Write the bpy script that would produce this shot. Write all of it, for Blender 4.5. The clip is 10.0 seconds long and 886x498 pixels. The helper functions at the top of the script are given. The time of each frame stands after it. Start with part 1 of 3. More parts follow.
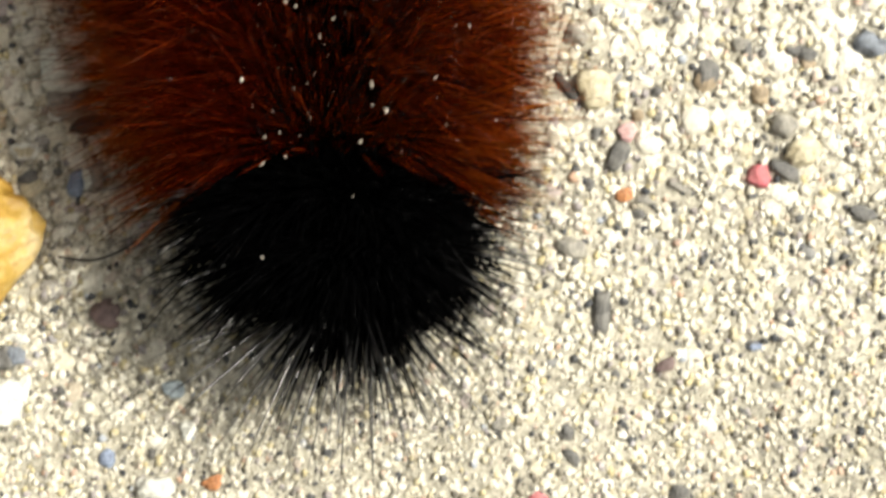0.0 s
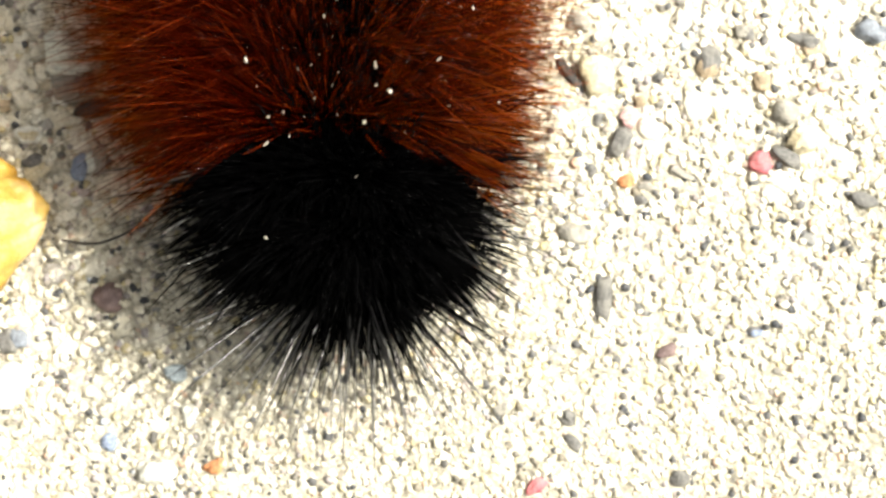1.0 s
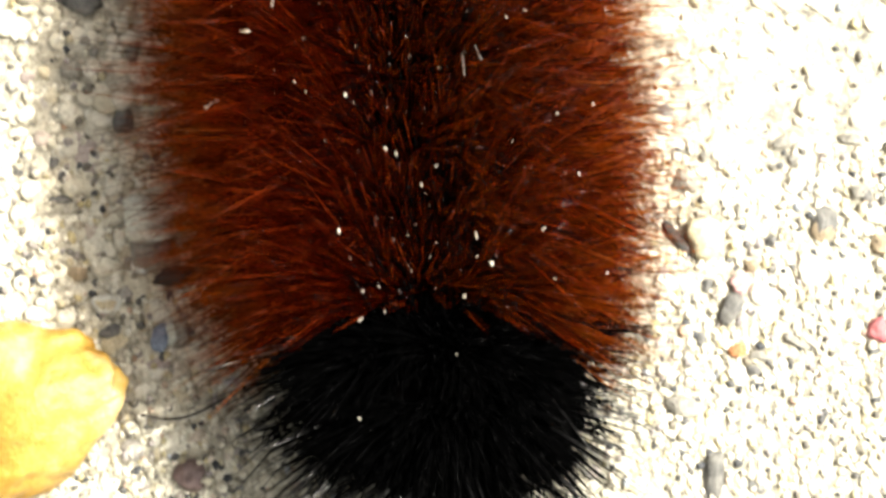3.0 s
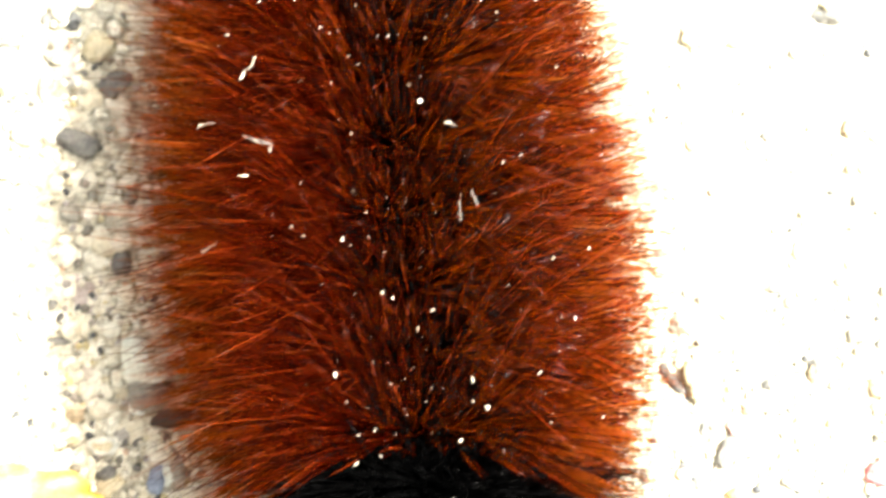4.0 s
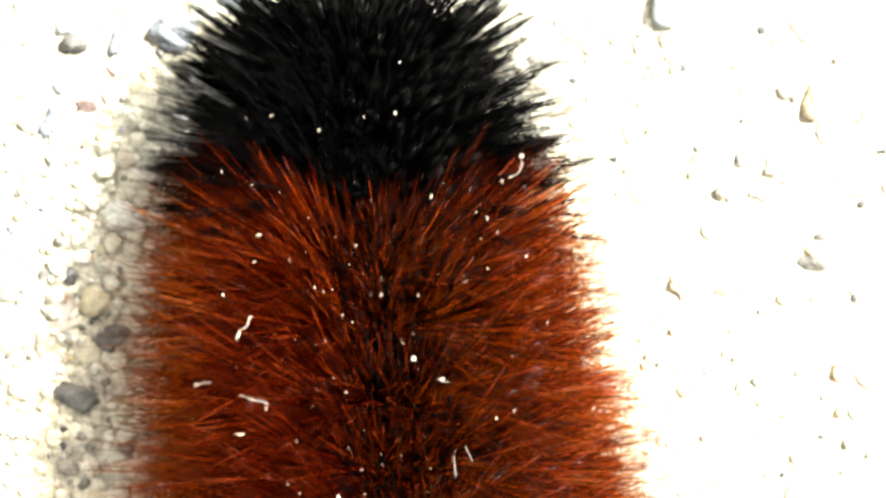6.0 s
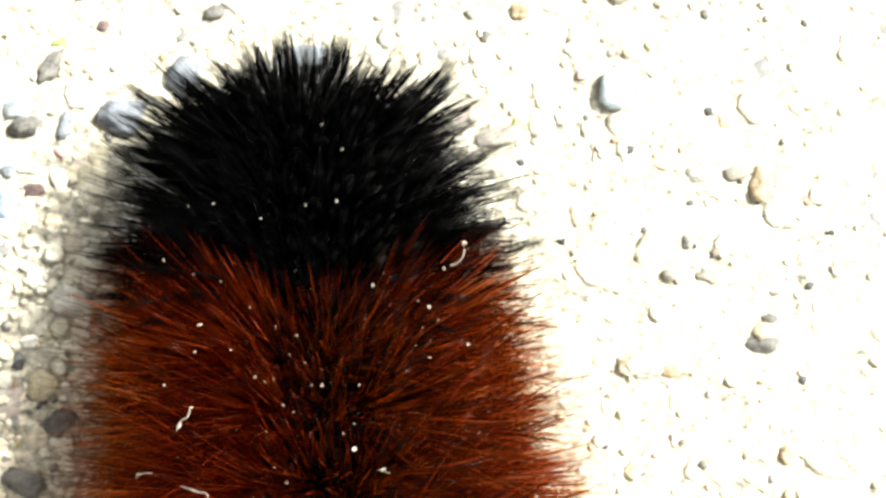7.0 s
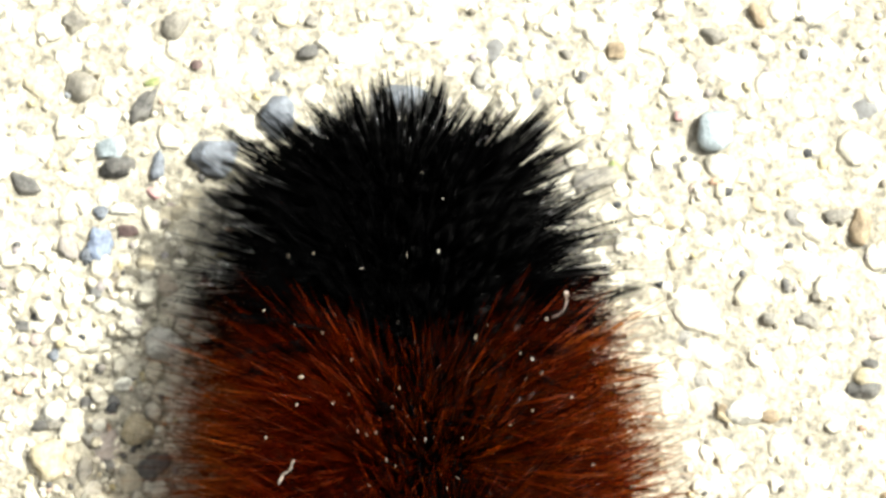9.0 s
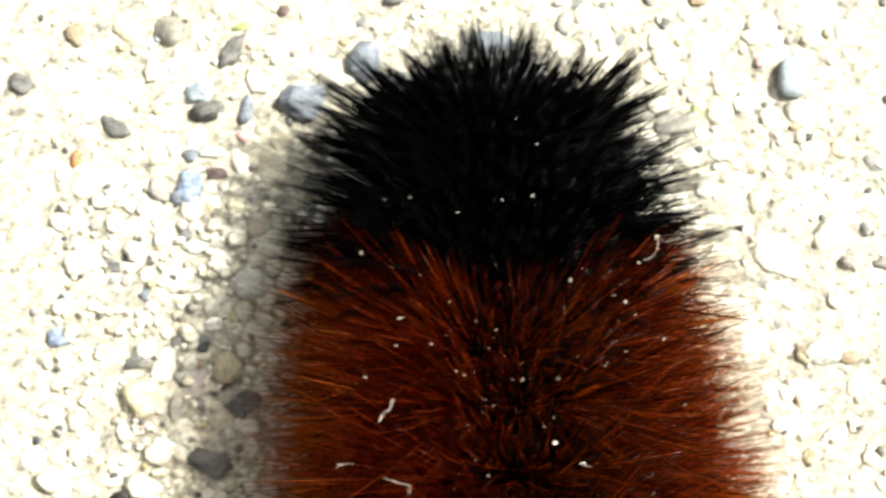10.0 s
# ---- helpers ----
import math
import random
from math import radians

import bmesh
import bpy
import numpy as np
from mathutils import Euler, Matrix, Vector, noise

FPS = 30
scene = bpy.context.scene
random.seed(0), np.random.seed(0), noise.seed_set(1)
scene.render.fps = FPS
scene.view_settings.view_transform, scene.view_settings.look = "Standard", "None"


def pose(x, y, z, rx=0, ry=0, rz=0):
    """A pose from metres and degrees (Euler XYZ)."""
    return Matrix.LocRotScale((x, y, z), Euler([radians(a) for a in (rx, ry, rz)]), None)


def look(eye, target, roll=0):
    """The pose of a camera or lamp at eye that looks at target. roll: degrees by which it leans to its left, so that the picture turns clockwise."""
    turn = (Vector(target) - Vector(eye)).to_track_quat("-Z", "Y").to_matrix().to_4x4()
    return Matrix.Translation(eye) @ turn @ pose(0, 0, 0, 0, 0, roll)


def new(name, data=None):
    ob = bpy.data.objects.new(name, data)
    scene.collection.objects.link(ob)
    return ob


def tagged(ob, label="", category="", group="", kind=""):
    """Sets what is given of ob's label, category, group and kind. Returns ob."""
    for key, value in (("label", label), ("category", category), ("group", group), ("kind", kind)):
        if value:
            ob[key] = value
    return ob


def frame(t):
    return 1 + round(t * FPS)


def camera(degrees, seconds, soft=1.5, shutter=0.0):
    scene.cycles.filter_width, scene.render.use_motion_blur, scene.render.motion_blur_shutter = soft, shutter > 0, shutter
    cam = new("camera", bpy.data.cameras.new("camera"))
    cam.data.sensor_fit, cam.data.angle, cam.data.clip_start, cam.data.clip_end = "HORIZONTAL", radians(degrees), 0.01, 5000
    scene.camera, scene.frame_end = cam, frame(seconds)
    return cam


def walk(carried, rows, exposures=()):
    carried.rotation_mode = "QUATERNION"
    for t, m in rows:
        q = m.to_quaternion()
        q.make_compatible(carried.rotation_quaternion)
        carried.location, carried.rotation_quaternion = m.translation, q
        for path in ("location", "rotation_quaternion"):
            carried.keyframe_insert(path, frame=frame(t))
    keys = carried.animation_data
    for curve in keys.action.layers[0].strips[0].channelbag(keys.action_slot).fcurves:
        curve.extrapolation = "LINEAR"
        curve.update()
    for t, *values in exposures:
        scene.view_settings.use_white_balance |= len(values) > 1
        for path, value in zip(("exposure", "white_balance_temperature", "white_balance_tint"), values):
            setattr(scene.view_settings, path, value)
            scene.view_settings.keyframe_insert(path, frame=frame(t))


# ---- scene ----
# ---- camera ----
cam = camera(22, 10.0, soft=3.0, shutter=0.5)
walk(cam, [
    (0.0, pose(0.00255, 0.00492, 0.08879, -3.047, 1.667, 0.663)),
    (0.2, pose(0.00205, 0.00440, 0.08873, -3.283, 1.534, 0.674)),
    (0.5, pose(0.00205, 0.00440, 0.08873, -2.672, 1.420, 0.674)),
    (1.0, pose(0.00241, 0.00360, 0.08908, -2.560, 1.627, 0.916)),
    (1.3, pose(0.00269, 0.00419, 0.08633, -2.788, 1.982, 0.117)),
    (1.5, pose(0.00269, 0.00419, 0.08633, -1.836, 0.988, 0.117)),
    (1.6, pose(0.00269, 0.00419, 0.08633, -0.785, 1.144, 0.117)),
    (1.7, pose(0.00165, 0.00402, 0.08484, -1.076, 0.852, 0.211)),
    (2.0, pose(0.00165, 0.00402, 0.08484, -1.800, 2.074, 0.211)),
    (2.4, pose(0.00115, 0.00450, 0.08410, -2.045, 2.556, 0.506)),
    (2.5, pose(0.00115, 0.00450, 0.08410, -1.406, 2.769, 0.506)),
    (2.7, pose(0.00083, 0.00507, 0.08415, -0.565, 2.936, 0.589)),
    (3.8, pose(0.00072, 0.00582, 0.08456, 3.120, 3.605, 0.680)),
    (4.0, pose(0.00095, 0.00591, 0.08450, 3.657, 3.168, 0.721)),
    (4.1, pose(0.00095, 0.00591, 0.08450, 4.012, 2.870, 0.721)),
    (4.5, pose(0.00133, 0.00616, 0.08463, 4.639, 2.155, 0.232)),
    (5.0, pose(0.00086, 0.00728, 0.08518, 6.560, 2.865, 0.367)),
    (5.2, pose(0.00086, 0.00728, 0.08518, 7.554, 2.780, 0.367)),
    (5.5, pose(0.00131, 0.00764, 0.08545, 7.638, 2.809, -0.045)),
    (5.8, pose(0.00131, 0.00764, 0.08545, 8.206, 3.136, -0.045)),
    (6.0, pose(0.00092, 0.00791, 0.08565, 8.464, 3.031, -0.078)),
    (6.2, pose(0.00129, 0.00831, 0.08598, 8.803, 2.991, -0.111)),
    (7.3, pose(0.00311, 0.00975, 0.08531, 9.608, 3.091, -0.437)),
    (7.5, pose(0.00312, 0.00950, 0.08490, 9.752, 3.073, -0.478)),
    (7.7, pose(0.00312, 0.00950, 0.08490, 9.283, 3.528, -0.478)),
    (7.8, pose(0.00312, 0.00950, 0.08490, 9.411, 3.783, -0.478)),
    (8.0, pose(0.00215, 0.01189, 0.08509, 9.528, 3.462, -0.160)),
    (8.1, pose(0.00146, 0.01246, 0.08521, 10.011, 3.549, -0.235)),
    (8.2, pose(0.00146, 0.01246, 0.08521, 9.784, 3.904, -0.235)),
    (8.5, pose(0.00146, 0.01246, 0.08521, 9.287, 4.202, -0.235)),
    (9.0, pose(0.00083, 0.01228, 0.08556, 8.788, 4.084, -0.141)),
    (9.1, pose(0.00083, 0.01228, 0.08556, 8.476, 4.254, -0.141)),
    (9.5, pose(-0.00034, 0.01231, 0.08659, 7.597, 3.754, -0.188)),
    (10.0, pose(-0.00244, 0.01240, 0.08752, 7.128, 3.980, 0.027)),
], exposures=[(t, stops, 6780 if t > 7 else 7050, 7 if t < 3 else 5) for t, stops in (
    (0.0, 0.12), (0.5, 0.7), (1.0, 0.85), (1.5, 0.75), (2.5, 0.7), (2.9, 0.9), (3.6, 2.2), (4.0, 2.5), (5.0, 2.45), (5.5, 2.3), (6.2, 2.0), (7.3, 0.88), (8.0, 0.6), (9.5, 0.66), (10.0, 0.76))])

# ---- world and sun ----
MM = 0.001
SUN_HEIGHT, SUN_TURN = 51.0, 66.0      # degrees above the ground; degrees clockwise from +y
world = bpy.data.worlds.new("sky")
scene.world = world
world.use_nodes = True
sky = world.node_tree.nodes.new("ShaderNodeTexSky")
sky.sky_type, sky.sun_disc = "NISHITA", False
sky.air_density, sky.dust_density, sky.ozone_density = 0.35, 7.0, 0.5
sky.sun_elevation, sky.sun_rotation = radians(SUN_HEIGHT), radians(SUN_TURN)
back = world.node_tree.nodes["Background"]
back.inputs["Strength"].default_value = 0.115
haze = world.node_tree.nodes.new("ShaderNodeHueSaturation")      # a hazy, whitish sky
haze.inputs["Saturation"].default_value = 0.1
world.node_tree.links.new(sky.outputs[0], haze.inputs["Color"])
world.node_tree.links.new(haze.outputs[0], back.inputs["Color"])
sun = new("sun", bpy.data.lights.new("sun", "SUN"))
sun.data.energy, sun.data.angle, sun.data.color = 5.0, radians(1.0), (1.0, 0.97, 0.92)
h, a = radians(SUN_HEIGHT), radians(SUN_TURN)
sun.matrix_world = look((math.cos(h) * math.sin(a), math.cos(h) * math.cos(a), math.sin(h)), (0, 0, 0))


# ---- materials ----
def material(name, colour=(0.5, 0.5, 0.5), rough=0.6, spec=0.5):
    m = bpy.data.materials.new(name)
    m.use_nodes = True
    p = m.node_tree.nodes["Principled BSDF"]
    p.inputs["Base Color"].default_value = (*colour, 1)
    p.inputs["Roughness"].default_value = rough
    p.inputs["Specular IOR Level"].default_value = spec
    return m, m.node_tree, p


def noise_node(tree, scale, detail=4.0, rough=0.6):
    co = tree.nodes.new("ShaderNodeTexCoord")
    n = tree.nodes.new("ShaderNodeTexNoise")
    n.inputs["Scale"].default_value, n.inputs["Detail"].default_value = scale, detail
    n.inputs["Roughness"].default_value = rough
    tree.links.new(co.outputs["Object"], n.inputs["Vector"])
    return n


def ramp(tree, source, stops):
    r = tree.nodes.new("ShaderNodeValToRGB")
    while len(r.color_ramp.elements) < len(stops):
        r.color_ramp.elements.new(0.5)
    for e, (at, c) in zip(r.color_ramp.elements, stops):
        e.position, e.color = at, (*c, 1)
    tree.links.new(source, r.inputs["Fac"])
    return r


def bump(tree, p, source, height, strength=0.6):
    b = tree.nodes.new("ShaderNodeBump")
    b.inputs["Distance"].default_value, b.inputs["Strength"].default_value = height, strength
    tree.links.new(source, b.inputs["Height"])
    tree.links.new(b.outputs["Normal"], p.inputs["Normal"])


def mixed(tree, a, b, fac, kind="MULTIPLY"):
    m = tree.nodes.new("ShaderNodeMix")
    m.data_type, m.blend_type = "RGBA", kind
    m.inputs["Factor"].default_value = fac
    tree.links.new(a, m.inputs["A"])
    tree.links.new(b, m.inputs["B"])
    return m.outputs["Result"]


def sand_bed():
    m, tree, p = material("sand_bed", rough=0.85, spec=0.3)
    # the darkest spots paint shaded gaps between grains
    coarse = ramp(tree, noise_node(tree, 2400, 4).outputs["Fac"],
                  [(0.30, (0.16, 0.155, 0.14)), (0.42, (0.40, 0.375, 0.31)), (0.55, (0.56, 0.53, 0.44)), (0.8, (0.70, 0.67, 0.58))])
    fine = ramp(tree, noise_node(tree, 5200, 3).outputs["Fac"], [(0.3, (0.55, 0.54, 0.5)), (0.6, (1, 1, 1))])
    tree.links.new(mixed(tree, coarse.outputs["Color"], fine.outputs["Color"], 0.8), p.inputs["Base Color"])
    bump(tree, p, noise_node(tree, 4200, 6).outputs["Fac"], 0.0003)
    return m


def grain_material(name, tones):
    """Loose sand, each grain of its own colour: quartz, feldspar, slate, a few reds."""
    m, tree, p = material(name, rough=0.6, spec=0.4)
    g = tree.nodes.new("ShaderNodeNewGeometry")
    tone = ramp(tree, g.outputs["Random Per Island"], tones)
    fleck = ramp(tree, noise_node(tree, 6000, 4).outputs["Fac"], [(0.32, (0.6, 0.58, 0.52)), (0.55, (1, 1, 1))])
    tree.links.new(mixed(tree, tone.outputs["Color"], fleck.outputs["Color"], 0.6), p.inputs["Base Color"])
    bump(tree, p, noise_node(tree, 5000, 5).outputs["Fac"], 0.00015)
    return m


def stone_material(name, colour, vein, rough=0.5):
    m, tree, p = material(name, colour, rough)
    c = ramp(tree, noise_node(tree, 1500, 5).outputs["Fac"], [(0.35, vein), (0.6, colour)])
    fine = ramp(tree, noise_node(tree, 7000, 3).outputs["Fac"], [(0.32, (0.5, 0.5, 0.5)), (0.58, (1, 1, 1))])
    tree.links.new(mixed(tree, c.outputs["Color"], fine.outputs["Color"], 0.6), p.inputs["Base Color"])
    bump(tree, p, noise_node(tree, 3200, 6).outputs["Fac"], 0.00025)
    return m


def bristle_material(name, dark, light, bright, glow, through_share, rough, spec, clear=0.0, tint=(1, 1, 1), shine=16):
    """Thin hair: a glossy surface over a stuff that lets sunlight through, from hair to hair a little different."""
    m, tree, p = material(name, light, rough)
    g = tree.nodes.new("ShaderNodeNewGeometry")
    tone = ramp(tree, g.outputs["Random Per Island"], [(0.0, dark), (0.5, light), (0.86, light), (1.0, bright)])
    tree.links.new(tone.outputs["Color"], p.inputs["Base Color"])
    gloss = ramp(tree, g.outputs["Random Per Island"], [(0.0, (spec,) * 3), (0.84, (spec * 1.2,) * 3), (0.88, (min(1.0, spec * shine),) * 3)])
    tree.links.new(gloss.outputs["Color"], p.inputs["Specular IOR Level"])
    t = tree.nodes.new("ShaderNodeBsdfTranslucent")
    through_tone = ramp(tree, g.outputs["Random Per Island"], [(0.0, tuple(c * 0.25 for c in glow)), (0.35, tuple(c * 0.55 for c in glow)), (0.8, glow)])
    tree.links.new(through_tone.outputs["Color"], t.inputs["Color"])
    mix = tree.nodes.new("ShaderNodeMixShader")
    mix.inputs[0].default_value = through_share
    tree.links.new(p.outputs[0], mix.inputs[1])
    tree.links.new(t.outputs[0], mix.inputs[2])
    if clear > 0:            # amber hair that one sees through in part
        amber = tree.nodes.new("ShaderNodeBsdfTransparent")
        amber.inputs["Color"].default_value = (*tint, 1)
        both = tree.nodes.new("ShaderNodeMixShader")
        both.inputs[0].default_value = clear
        tree.links.new(mix.outputs[0], both.inputs[1])
        tree.links.new(amber.outputs[0], both.inputs[2])
        mix = both
    tree.links.new(mix.outputs[0], tree.nodes["Material Output"].inputs["Surface"])
    return m


def skin_material():
    m, tree, p = material("caterpillar_skin", (0.001, 0.0008, 0.0008), 0.9, 0.0)
    c = ramp(tree, noise_node(tree, 2500, 4).outputs["Fac"], [(0.35, (0.0005, 0.0005, 0.0005)), (0.65, (0.0015, 0.001, 0.001))])
    tree.links.new(c.outputs["Color"], p.inputs["Base Color"])
    bump(tree, p, noise_node(tree, 6000, 3).outputs["Fac"], 0.0001)
    return m


SAND_BED, SKIN = sand_bed(), skin_material()
SAND = grain_material("sand_grain", [
    (0.0, (0.05, 0.055, 0.065)), (0.07, (0.13, 0.13, 0.13)), (0.14, (0.30, 0.27, 0.21)), (0.22, (0.36, 0.33, 0.34)), (0.24, (0.52, 0.48, 0.37)), (0.34, (0.60, 0.52, 0.30)), (0.36, (0.60, 0.56, 0.45)),
    (0.5, (0.66, 0.63, 0.53)), (0.75, (0.74, 0.71, 0.61)), (0.93, (0.78, 0.76, 0.68)), (0.985, (0.52, 0.34, 0.24)), (0.995, (0.42, 0.46, 0.52))])
GRAVEL = grain_material("gravel_grain", [
    (0.0, (0.20, 0.205, 0.21)), (0.03, (0.36, 0.35, 0.32)), (0.05, (0.50, 0.42, 0.40)), (0.08, (0.58, 0.52, 0.38)), (0.16, (0.66, 0.62, 0.50)), (0.4, (0.71, 0.68, 0.58)),
    (0.8, (0.75, 0.72, 0.62)), (1.0, (0.80, 0.78, 0.70))])
RUST = bristle_material("rust_bristle", (0.012, 0.0012, 0.0006), (0.035, 0.0022, 0.0006), (0.24, 0.035, 0.008), (1.0, 0.24, 0.016), 0.205, 0.18, 0.010, 0.34, (1.0, 0.72, 0.19), shine=45)
# lit copy of the rust bristles: the fringe's bright glow put into the colour
FLANK_LIT = bristle_material("flank_bristle_lit", (0.03, 0.005, 0.0015), (0.08, 0.010, 0.002), (0.45, 0.14, 0.035), (1.0, 0.34, 0.035), 0.32, 0.18, 0.010, 0.38, (1.0, 0.74, 0.22), shine=45)
BLACK = bristle_material("black_bristle", (0.0006, 0.0006, 0.0006), (0.0012, 0.0012, 0.0013), (0.004, 0.004, 0.0045), (0.003, 0.003, 0.003), 0.1, 0.25, 0.006, shine=8)
GLOSSY_BLACK = material("glossy_black_bristle", (0.004, 0.004, 0.0045), 0.36, 1.0)[0]
GLOSSY_BLACK.node_tree.nodes["Principled BSDF"].inputs["IOR"].default_value = 1.8
STONES = {
    "pink": (stone_material("pink_stone", (0.60, 0.14, 0.17), (0.5, 0.2, 0.2)), "small pink-red stone grain lying in pale sand"),
    "rose": (stone_material("rose_stone", (0.70, 0.42, 0.42), (0.6, 0.4, 0.38)), "small pale rose stone grain in the sand"),
    # the dark and black tones also paint shadows and gaps beside stones
    "dark": (stone_material("dark_stone_and_shadow", (0.19, 0.185, 0.17), (0.10, 0.10, 0.10)), "dark grey stone chip or painted shadow, half sunk in pale sand"),
    "black": (stone_material("black_stone_and_gap", (0.035, 0.033, 0.03), (0.015, 0.015, 0.015)), "nearly black stone splinter or painted shade gap beside paler pebbles"),
    "cream": (stone_material("cream_stone", (0.66, 0.60, 0.44), (0.5, 0.43, 0.28)), "cream-coloured rounded pebble in coarse sand"),
    "brown": (stone_material("brown_stone", (0.20, 0.14, 0.13), (0.12, 0.08, 0.08)), "brown-purple stone chip in fine sand"),
    "blue": (stone_material("blue_stone", (0.30, 0.37, 0.50), (0.18, 0.22, 0.32)), "small blue stone grain among pale sand"),
    "grey": (stone_material("grey_stone", (0.36, 0.34, 0.29), (0.22, 0.21, 0.19)), "mid-grey stone chip set in sand"),
    "pale": (stone_material("pale_stone", (0.80, 0.83, 0.76), (0.66, 0.70, 0.62)), "pale grey-green angular stone in the shade"),
    "white": (stone_material("white_stone", (0.78, 0.78, 0.72), (0.6, 0.6, 0.54), 0.35), "bright white quartz pebble on the sand"),
    "tan": (stone_material("tan_stone", (0.42, 0.33, 0.22), (0.28, 0.22, 0.15)), "tan sandstone chip in pale sand"),
    "orange": (stone_material("orange_stone", (0.60, 0.26, 0.11), (0.42, 0.18, 0.08)), "small orange stone grain in the sand"),
    "bluegrey": (stone_material("blue_grey_stone", (0.24, 0.27, 0.32), (0.14, 0.16, 0.19)), "smooth blue-grey slate pebble in sand"),
    "paleblue": (stone_material("pale_blue_stone", (0.42, 0.49, 0.53), (0.30, 0.36, 0.40)), "pale blue faceted pebble on bright sand"),
    "green": (stone_material("green_stone", (0.36, 0.42, 0.17), (0.25, 0.30, 0.12)), "small yellow-green stone grain"),
}
SPECK = stone_material("grit_and_glint", (0.80, 0.76, 0.68), (0.62, 0.56, 0.46), 0.3)
tree = SPECK.node_tree
shade = ramp(tree, tree.nodes.new("ShaderNodeObjectInfo").outputs["Random"], [(0.0, (0.55, 0.50, 0.44)), (0.4, (0.95, 0.93, 0.88)), (1.0, (1, 1, 1))])
tint = tree.nodes["Principled BSDF"].inputs["Base Color"]
tree.links.new(mixed(tree, tint.links[0].from_socket, shade.outputs["Color"], 1.0), tint)
FIBRE = material("pale_fibre", (0.42, 0.37, 0.33), 0.4)[0]
TWIG = material("dark_twig", (0.03, 0.025, 0.02), 0.6)[0]


# ---- shapes ----
def mesh_of(name, verts, faces, mat, smooth=True):
    me = bpy.data.meshes.new(name)
    verts, faces = np.asarray(verts, float), np.asarray(faces, int)
    n = faces.shape[1]
    me.vertices.add(len(verts))
    me.vertices.foreach_set("co", verts.ravel())
    me.loops.add(faces.size)
    me.loops.foreach_set("vertex_index", faces.ravel())
    me.polygons.add(len(faces))
    me.polygons.foreach_set("loop_start", np.arange(0, faces.size, n))
    me.polygons.foreach_set("use_smooth", np.full(len(faces), smooth))
    me.materials.append(mat)
    me.update(calc_edges=True)
    me.validate()
    return me


def part(name, me, parent, label=""):
    ob = new(name, me)
    ob.parent = parent
    return tagged(ob, label)


def ball(level):
    """Vertices and triangles of a unit icosphere."""
    bm = bmesh.new()
    bmesh.ops.create_icosphere(bm, subdivisions=level, radius=1)
    v = np.array([x.co for x in bm.verts])
    f = np.array([[x.index for x in t.verts] for t in bm.faces])
    bm.free()
    return v, f


def turns(rng, n):
    """n random rotation matrices."""
    q = rng.normal(size=(n, 4))
    w, x, y, z = (q / np.linalg.norm(q, axis=1, keepdims=True)).T
    return np.array([[1 - 2 * (y * y + z * z), 2 * (x * y - z * w), 2 * (x * z + y * w)],
                     [2 * (x * y + z * w), 1 - 2 * (x * x + z * z), 2 * (y * z - x * w)],
                     [2 * (x * z - y * w), 2 * (y * z + x * w), 1 - 2 * (x * x + y * y)]]).transpose(2, 0, 1)


def lumpy(rng, v, n, amount, cuts=7):
    """n differently dented copies of the ball v, chipped flat on a few sides."""
    out = np.ones((n, len(v)))
    for _ in range(cuts):
        d = rng.normal(size=(n, 3))
        d /= np.linalg.norm(d, axis=1, keepdims=True)
        reach = np.einsum("nk,vk->nv", d, v)
        limit = rng.uniform(0.55, 0.95, (n, 1))
        out = np.minimum(out, np.where(reach > 0.05, limit / np.maximum(reach, 0.05), 9.0))
    for k in (1.7, 2.9, 4.6):
        d = rng.normal(size=(n, 3)) * k
        out += amount / k ** 0.5 * np.sin(np.einsum("nk,vk->nv", d, v) + rng.uniform(0, 6.28, (n, 1)))
    return v[None] * out[:, :, None]


def grains(name, rng, x, y, z, size, level, mat, flat=0.6, amount=0.16):
    v, f = ball(level)
    n = len(x)
    p = lumpy(rng, v, n, amount) * rng.uniform(0.65, 1.15, (n, 1, 3))
    p = np.einsum("nij,nvj->nvi", turns(rng, n), p) * size[:, None, None] / 2
    p[:, :, 2] *= flat
    p += np.stack([x, y, z], 1)[:, None]
    return mesh_of(name, p.reshape(-1, 3) * MM, (f[None] + np.arange(n)[:, None, None] * len(v)).reshape(-1, 3), mat)


# ---- ground ----
def relief(x, y):
    """Height of the sand bed in millimetres."""
    return (0.30 * noise.noise((x * 0.16, y * 0.16, 3)) + 0.16 * noise.noise((x * 0.55, y * 0.55, 7))
            + 0.07 * noise.noise((x * 1.7, y * 1.7, 1)) - 0.12)


def steps(low, high, fine):
    inner = list(np.arange(low, high + fine / 2, fine))
    far = [1.0 * 1.6 ** k for k in range(23)]
    return np.array([low - d for d in reversed(far)] + inner + [high + d for d in far])


def ground():
    xs, ys = steps(-30, 24, 0.3), steps(-18, 42, 0.3)
    inside = lambda x, y: -34 < x < 28 and -22 < y < 46
    v = [(x, y, relief(x, y) if inside(x, y) else -0.12) for y in ys for x in xs]
    i = np.arange(len(xs) - 1)[None, :] + (np.arange(len(ys) - 1) * len(xs))[:, None]
    f = np.stack([i, i + 1, i + 1 + len(xs), i + len(xs)], -1).reshape(-1, 4)
    return tagged(new("ground", mesh_of("ground", np.array(v) * MM, f, SAND_BED)),
                  "pale cream bed of coarse sand and fine gravel", "ground", kind="structure")


ground()


